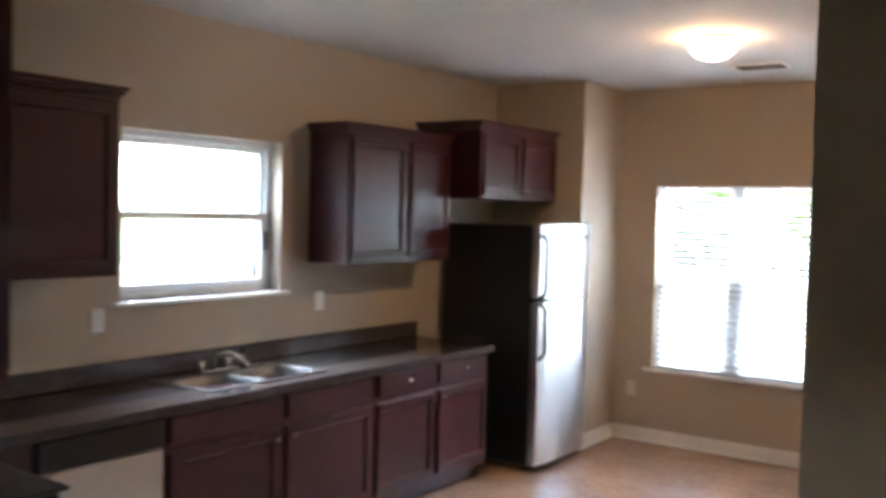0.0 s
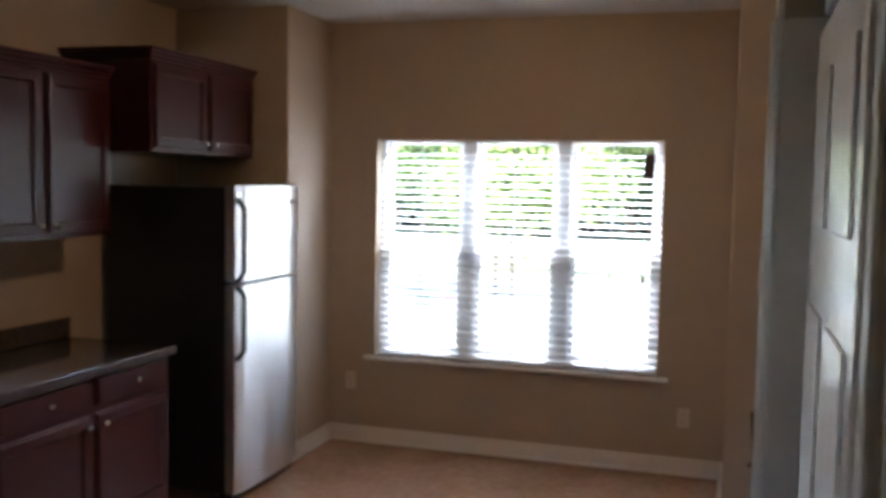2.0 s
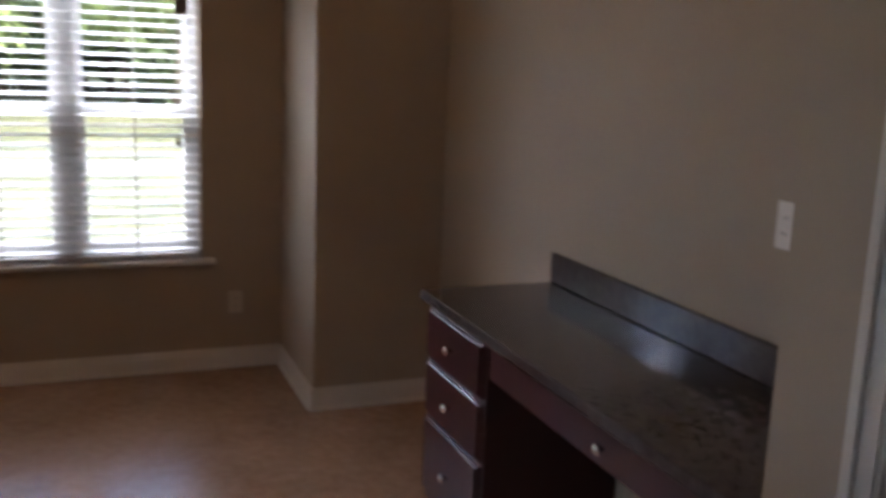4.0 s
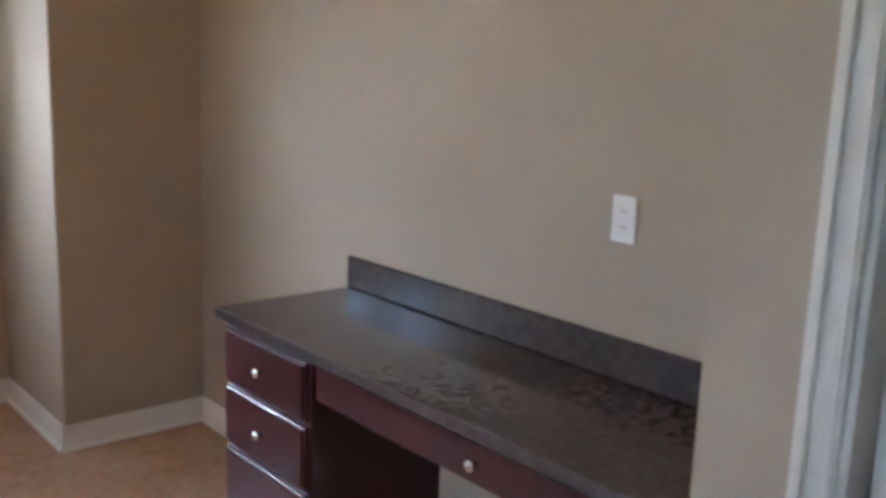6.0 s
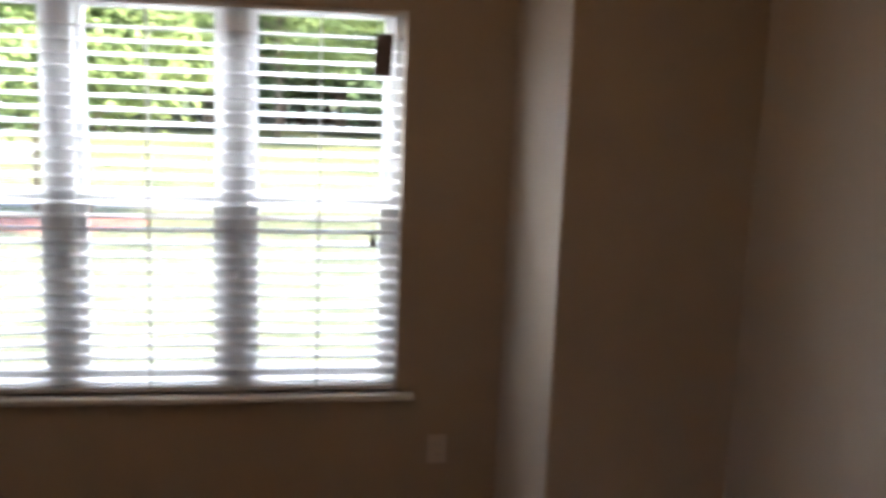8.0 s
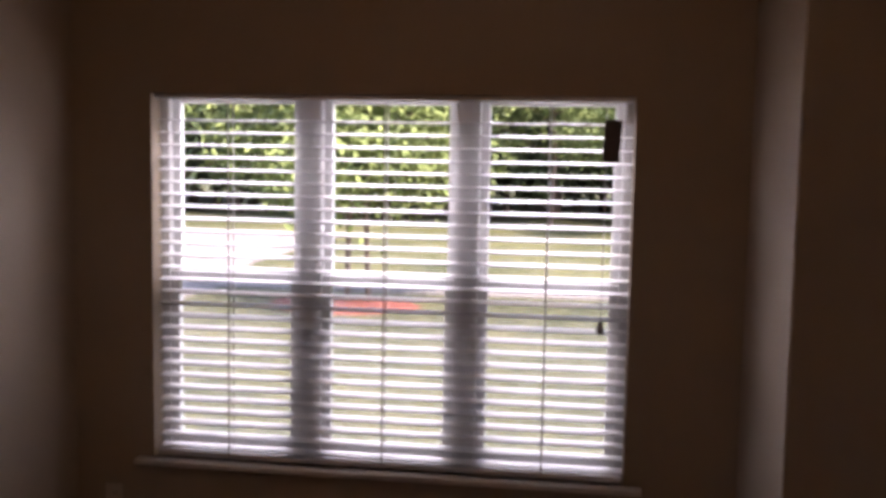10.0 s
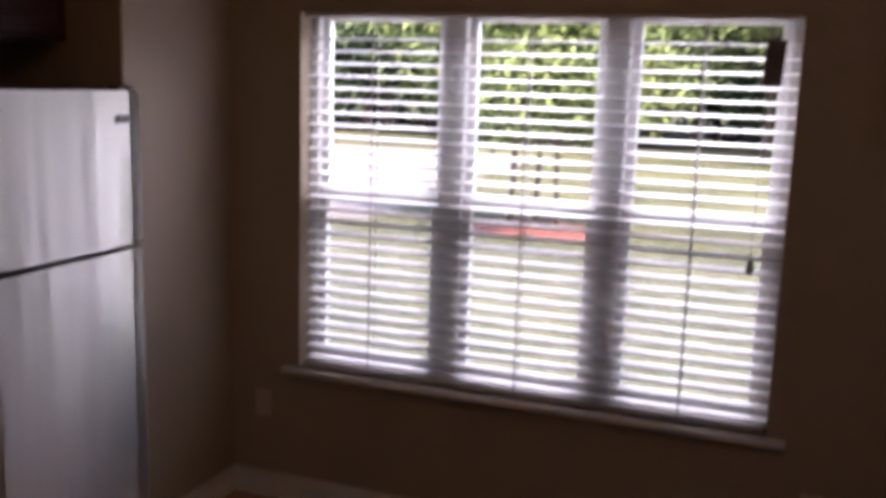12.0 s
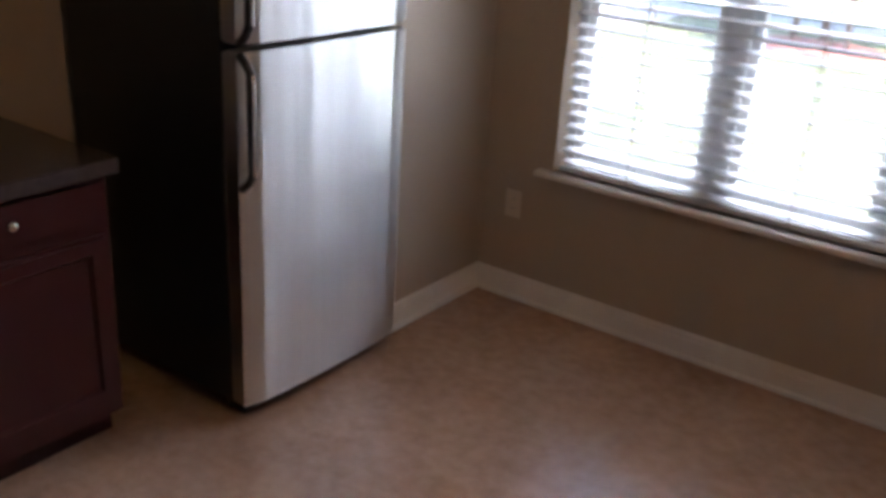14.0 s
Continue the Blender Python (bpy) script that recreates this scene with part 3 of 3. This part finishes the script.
def fridge_door(name, z0, z1, hz0, hz1):
    bm = bmesh.new()
    n = 10
    ring = []
    pts = [(FX - 0.068, FY0)]
    for k in range(n + 1):
        u = k / n
        y = FY0 + (FY1 - FY0) * u
        edge = min(u, 1 - u) * (FY1 - FY0)
        x = FX - 0.012 * max(0, 1 - edge / 0.02) ** 2 + 0.013 * (1 - (2 * u - 1) ** 2)
        pts.append((x, y))
    pts.append((FX - 0.068, FY1))
    for z in (z0, z1):
        ring.append([bm.verts.new((x, y, z)) for x, y in pts])
    k = len(pts)
    for i in range(k):
        bm.faces.new((ring[0][i], ring[0][(i + 1) % k], ring[1][(i + 1) % k], ring[1][i]))
    bm.faces.new(ring[0][::-1])
    bm.faces.new(ring[1])
    es = [e for e in bm.edges if abs(e.verts[0].co.z - e.verts[1].co.z) < 1e-6]
    bmesh.ops.bevel(bm, geom=es, offset=0.006, segments=2, affect="EDGES")
    d = part(name, bm, FRIDGE, fr, "brushed stainless door")
    part("gasket", boxes([(FX - 0.076, FX - 0.066, FY0 + 0.008, FY1 - 0.008, z0 + 0.006, z1 - 0.006)]), BLACKP, d, "black door gasket")
    y = FY0 + 0.006
    path = []
    for k in range(17):
        u = k / 16
        e = min(u, 1 - u)
        path.append((FX + 0.044 * min(1, math.sin(min(1, e / 0.14) * math.pi / 2)) - 0.004, y, hz0 + (hz1 - hz0) * u))
    bm = tube(bmesh.new(), path, 0.013, 10)
    grip = part("handle", bm, BLACKP, d, "black bow handle", True)
    part("handle_face", tube(bmesh.new(), [(x + 0.0075, yy, z) for x, yy, z in path[2:-2]], 0.0085, 10), STEEL, grip, "steel strip along the handle", True)
    return d


fridge_door("freezer_door", SEAM + 0.010, FZ, SEAM + 0.014, FZ - 0.075)
fridge_door("fridge_door", 0.05, SEAM - 0.010, SEAM - 0.40, SEAM - 0.014)
part("badge", boxes([(FX + 0.003, FX + 0.012, FY1 - 0.145, FY1 - 0.075, FZ - 0.105, FZ - 0.080)], 0.001), LOUVRE, fr, "small grey metal badge")
part("hinge_cover", boxes([(FX - 0.07, FX - 0.02, FY1 - 0.09, FY1 - 0.02, FZ, FZ + 0.012)], 0.004), BLACKP, fr)

# ---- desk ----
DZ = 0.842
DX, DY1 = 2.65, -1.84
desk = thing("desk_countertop", (2.92, -2.6, DZ - 0.036), "dark speckled laminate desk top with a low backsplash", "desk top")
part("slab", bx(bmesh.new(), DX, XE - 0.002, DY + 0.002, DY1, DZ - 0.036, DZ, 0.004, 2), LAMINATE, desk)
part("backsplash", bx(bmesh.new(), XE - 0.022, XE - 0.002, DY + 0.002, DY1, DZ + 0.001, DZ + 0.108, 0.004), LAMINATE, desk)
ped = thing("desk_drawer_cabinet", (2.9, -2.2, 0), "dark cherry three-drawer cabinet under the desk top", "cabinet")
PF = DX + 0.035
part("body", boxes([(PF, XE - 0.005, -2.34, DY1 - 0.015, 0.09, DZ - 0.037), (PF + 0.06, XE - 0.03, -2.34, DY1 - 0.015, 0.001, 0.09)], 0.002), WOOD, ped)
for z0, z1 in ((0.615, 0.785), (0.415, 0.60), (0.13, 0.40)):
    front(ped, "drawer_front", (-2.325, DY1 - 0.03), (z0, z1), PF, "-x", (-2.10, (z0 + z1) / 2), rail=0.0)
apron = thing("desk_pencil_drawer", (2.9, -2.85, DZ - 0.16), "dark cherry pencil drawer over the knee space", "drawer")
part("body", boxes([(PF + 0.012, XE - 0.05, DY + 0.006, -2.342, DZ - 0.15, DZ - 0.037)], 0.002), WOOD, apron)
front(apron, "drawer_front", (DY + 0.016, -2.36), (DZ - 0.155, DZ - 0.045), PF + 0.012, "-x", (-3.01, DZ - 0.10), rail=0.0)

# curved bracket where the apron meets the wall end
bm = bmesh.new()
curve = [(0.0, 0.0), (0.30, 0.0)] + [(0.30 - 0.30 * k / 8, -0.11 * (1 - math.cos(math.pi * k / 8)) / 2) for k in range(1, 9)]
sides = [[bm.verts.new((x, DY + 0.016 + u, DZ - 0.156 + v)) for u, v in curve[1:]] + [bm.verts.new((x, DY + 0.016, DZ - 0.156))] for x in (PF - 0.006, PF + 0.012)]
k = len(sides[0])
for i in range(k):
    bm.faces.new((sides[0][i], sides[0][(i + 1) % k], sides[1][(i + 1) % k], sides[1][i]))
bm.faces.new(sides[0])
bm.faces.new(sides[1][::-1])
part("bracket", bm, WOOD, apron, "curved wooden bracket")

# ---- fittings ----
def wall_plate(at, facing, kind, plate=None):
    o = thing("outlet" if kind == "outlet" else "light_switch", at, ("ivory" if plate else "white") + " plastic wall " + ("outlet" if kind == "outlet" else "switch") + " plate", "outlet" if kind == "outlet" else "switch", "wall plates")
    turn = pose(*at, 0, 0, {"-y": 0, "-x": -90, "+x": 90}[facing])
    part("plate", place(bx(bmesh.new(), -0.036, 0.036, -0.007, -0.0005, -0.058, 0.058, 0.003, 2), turn), plate or PLATE, o)
    for z in (-0.02, 0.02):
        p = part("socket", place(bx(bmesh.new(), -0.016, 0.016, -0.0095, -0.007, z - 0.013, z + 0.013, 0.002), turn), plate or PLATE, o)
        for x in (-0.006, 0.006):
            part("slot", place(bx(bmesh.new(), x - 0.001, x + 0.001, -0.0102, -0.0096, z - 0.004, z + 0.005), turn), SLOT, p)
    return o


wall_plate((XE, -2.985, 1.245), "-x", "outlet")
wall_plate((XW, -2.66, 1.20), "+x", "outlet")
wall_plate((XW, -4.22, 1.20), "+x", "outlet")
wall_plate((0.155, 0.0, 0.41), "-y", "outlet", IVORY)
wall_plate((2.315, 0.0, 0.35), "-y", "outlet", IVORY)

LX, LY = 1.375, -1.86
lamp = thing("ceiling_light", (LX, LY, ZC - 0.12), "lit frosted glass dome ceiling light with a bronze rim", "ceiling light")
part("base", lathe(bmesh.new(), (LX, LY, ZC - 0.001), (0, 0, -1), [(0, 0.118), (0.012, 0.122), (0.024, 0.120), (0.03, 0.116)], 32), NICKEL, lamp, "metal rim", True)
part("dome", lathe(bmesh.new(), (LX, LY, ZC - 0.028), (0, 0, -1), [(0, 0.122), (0.02, 0.124), (0.05, 0.112), (0.075, 0.083), (0.092, 0.042), (0.097, 0.004)], 32), GLOW, lamp, "glowing frosted glass dome", True)
vent = thing("ceiling_vent", (1.32, -0.80, ZC - 0.012), "white louvred ceiling air vent", "vent")
part("frame", boxes([(1.150, 1.490, -0.900, -0.875, ZC - 0.010, ZC - 0.001), (1.150, 1.490, -0.725, -0.700, ZC - 0.010, ZC - 0.001), (1.150, 1.175, -0.875, -0.725, ZC - 0.010, ZC - 0.001), (1.465, 1.490, -0.875, -0.725, ZC - 0.010, ZC - 0.001)], 0.002), TRIM, vent)
# flat dark sheet in place of the shade inside the duct
part("duct_shade", boxes([(1.175, 1.465, -0.875, -0.725, ZC - 0.003, ZC - 0.001)]), SLOT, vent)
for k in range(7):
    y = -0.865 + k * 0.0215
    part("slat", place(bx(bmesh.new(), -0.145, 0.145, -0.009, 0.009, -0.0008, 0.0008), pose(1.320, y, ZC - 0.008, -50, 0, 0)), LOUVRE, vent, "grey louvre blade")

# ---- white door ----
door = thing("door_1", (XD + 0.05, (DO0 + DO1) / 2, 0), "white six-panel interior door, closed, in a white moulded casing", "door", kind="structure")
XL = XD + 0.062                     # face of the leaf
leaf = part("leaf", place(panel_door(bmesh.new(), DO1 - DO0 - 0.044, 2.02, t=0.035, rail=0), pose(XL + 0.035, (DO0 + DO1) / 2, 1.02, 0, 0, -90)), DOORW, door)
for zc, h in ((0.45, 0.62), (1.22, 0.62), (1.80, 0.26)):
    for u in (-0.17, 0.17):
        yc = (DO0 + DO1) / 2 + u
        part("panel", bx(bmesh.new(), XL - 0.006, XL - 0.0005, yc - 0.12, yc + 0.12, zc - h / 2, zc + h / 2, 0.003), DOORW, leaf)
part("strike_plate", bx(bmesh.new(), XL + 0.006, XL + 0.030, DO1 - 0.0215, DO1 - 0.0185, 0.885, 0.955, 0.001), NICKEL, door, "satin nickel strike plate")


def casing(xw, y0, y1, outer):
    """A moulded upright casing on the wall face xw; outer is the edge away from the opening."""
    bm = bmesh.new()
    d = 1 if outer > (y0 + y1) / 2 else -1
    bx(bm, xw - 0.012, xw - 0.001, y0, y1, 0.001, 2.06, 0.003)
    bx(bm, xw - 0.022, xw - 0.012, outer - d * 0.022, outer, 0.001, 2.06, 0.004, 2)
    bx(bm, xw - 0.017, xw - 0.012, outer - d * 0.060, outer - d * 0.048, 0.001, 2.06, 0.002)
    return part("casing", bm, TRIM, door)


casing(XN, DO0 - 0.062, DO0 + 0.006, DO0 - 0.062)
casing(XD, DO1 - 0.006, DO1 + 0.062, DO1 + 0.062)
part("head_casing", boxes([(XD - 0.014, XD - 0.001, DO1, DO1 + 0.062, 2.061, 2.128), (XN - 0.014, XN - 0.001, DO0 - 0.062, DO1, 2.061, 2.128)], 0.003), TRIM, door)
part("jamb", boxes([(XN, XN + 0.12, DO0, DO0 + 0.018, 0.001, 2.055), (XD, XN + 0.12, DO1 - 0.018, DO1, 0.001, 2.055), (XN, XN + 0.12, DO0 + 0.018, DO1 - 0.018, 2.04, 2.058)]), TRIM, door)
kb = bmesh.new()
lathe(kb, (XL, DO1 - 0.085, 0.93), (-1, 0, 0), [(0, 0.032), (0.006, 0.030), (0.012, 0.012), (0.035, 0.011), (0.042, 0.024), (0.058, 0.028), (0.068, 0.02), (0.071, 0.002)], 18)
part("door_knob", kb, NICKEL, leaf, "satin nickel door knob", True)

# ---- outdoors ----
GZ = -0.35
bm = bmesh.new()
bmesh.ops.create_grid(bm, x_segments=2, y_segments=2, size=900)
bmesh.ops.translate(bm, verts=bm.verts, vec=(0, 0, GZ))
solid("ground", bm, GRASS, "sunlit green lawn reaching to the woods", "ground", "structure")
structure("foundation", [(-0.88, 5.72, -9.72, 0.16, GZ - 0.2, -0.121)], CONC, "concrete foundation of the house", "foundation")
structure("road", [(-120, 120, 11.5, 12.8, GZ - 0.1, GZ + 0.02)], CONC, "pale sunlit concrete road", "road")
structure("driveway", [(-13.0, -4.6, 12.8, 24.0, GZ - 0.1, GZ + 0.02), (-13.0, -3.9, 9.6, 11.5, GZ - 0.1, GZ + 0.02)], CONC, "pale concrete driveway", "driveway")


def blob_disc(name, cx, cy, r, h, material, label, category):
    bm = bmesh.new()
    loops = []
    for f, z in ((1.0, 0.0), (0.85, 0.6), (0.45, 1.0), (0.05, 1.05)):
        loops.append([bm.verts.new((cx + r * f * math.cos(t) * (1 + 0.12 * math.sin(3 * t)), cy + 0.7 * r * f * math.sin(t), GZ + h * z)) for t in [2 * math.pi * k / 28 for k in range(28)]])
    for p, q in zip(loops, loops[1:]):
        for k in range(28):
            bm.faces.new((p[k], p[(k + 1) % 28], q[(k + 1) % 28], q[k]))
    bm.faces.new(loops[-1])
    return solid(name, bm, material, label, category, "structure", smooth=True)


blob_disc("mulch_bed", -1.4, 9.9, 1.1, 0.12, MULCH, "red mulch bed round the young trees", "mulch bed")


def tree(name, height, spread, seed, leaves, leaf, low, label, trunk_r=0.12, leaf_size=0.22):
    """A tree at the origin: trunk with limbs, and a crown of leaf sprays set in clumps."""
    rg = random.Random(seed)
    root = thing(name, (0, 0, 0), label, "tree", "trees")
    bm = bmesh.new()
    pts = [(0.04 * height * 0.1 * math.sin(k), 0.03 * math.cos(k * 1.7), height * 0.85 * k / 6) for k in range(7)]
    tube(bm, pts, [trunk_r * (1 - 0.8 * k / 6) for k in range(7)], 8)
    tips = []
    for k in range(14):
        z0 = height * (low + (0.8 - low) * k / 14)
        a = k * 2.4 + rg.uniform(-0.4, 0.4)
        ln = spread * rg.uniform(0.6, 1.05) * (1 - 0.55 * (k / 14))
        p0, p1 = Vector((0, 0, z0)), Vector((math.cos(a) * ln, math.sin(a) * ln, z0 + ln * rg.uniform(0.2, 0.6)))
        tube(bm, [p0, (p0 + p1) / 2 + Vector((0, 0, 0.08 * ln)), p1], [trunk_r * 0.35, trunk_r * 0.2, 0.012], 5)
        tips += [p1, p0.lerp(p1, 0.6), p0.lerp(p1, 0.8) + Vector((rg.uniform(-.4, .4), rg.uniform(-.4, .4), rg.uniform(-.2, .5)))]
    tips.append(Vector((0, 0, height * 0.9)))
    part("trunk", bm, BARK, root, "grey bark trunk with limbs", True)
    verts, faces = [], []
    for i in range(leaves):
        c = tips[i % len(tips)]
        cr = spread * 0.34
        p = c + Vector((rg.gauss(0, cr * 0.55), rg.gauss(0, cr * 0.55), rg.gauss(0, cr * 0.42)))
        q = Euler((rg.uniform(-1, 1), rg.uniform(-1, 1), rg.uniform(0, 6.3))).to_matrix()
        s = leaf_size * rg.uniform(0.6, 1.4)
        n = len(verts)
        verts += [tuple(p + q @ Vector(v)) for v in ((-s, 0, 0), (0, -0.45 * s, 0.1 * s), (s, 0, 0), (0, 0.45 * s, 0.1 * s))]
        faces.append((n, n + 1, n + 2, n + 3))
    me = bpy.data.meshes.new("crown")
    me.from_pydata(verts, [], faces)
    me.materials.append(leaf)
    c = new("crown", me)
    c.parent = root
    return root


oak = tree("tree", 13, 4.2, 3, 9000, LEAF, 0.10, "tall leafy green tree at the edge of the woods", 0.22, 0.26)
pine = tree("tree", 16, 3.6, 7, 9000, LEAF, 0.05, "tall dark green tree at the edge of the woods", 0.25, 0.26)
young = tree("tree", 6.0, 1.9, 12, 8000, LEAFY, 0.22, "young yellow-green tree in the mulch bed", 0.05, 0.075)
rg = random.Random(21)
oak.matrix_basis = pose(-14, 33, GZ, 0, 0, 20)
pine.matrix_basis = pose(-10.5, 34, GZ)
for row, (yy, step) in enumerate(((32.5, 3.0), (37, 2.9), (43, 3.2), (50, 3.6))):
    x = -34.0
    while x < 28:
        x += step * rg.uniform(0.75, 1.25)
        src = oak if rg.random() < 0.55 else pine
        s = rg.uniform(0.7, 1.05)
        m = pose(x, yy + rg.uniform(-2, 2), GZ, 0, 0, rg.uniform(0, 360)) @ Matrix.Scale(s, 4)
        t = copy_thing(src, m)
        t.matrix_basis = m
young.matrix_basis = pose(-1.7, 9.9, GZ, 0, 0, 30)
for x, y, a, s in ((-1.35, 10.1, 150, 0.95), (-1.0, 9.8, 260, 0.9), (4.6, 25.0, 80, 1.4), (-6.5, 28.5, 10, 1.4), (1.2, 28.5, 45, 1.5)):
    m = pose(x, y, GZ, 0, 0, a) @ Matrix.Scale(s, 4)
    t = copy_thing(young, m)
    t.matrix_basis = m
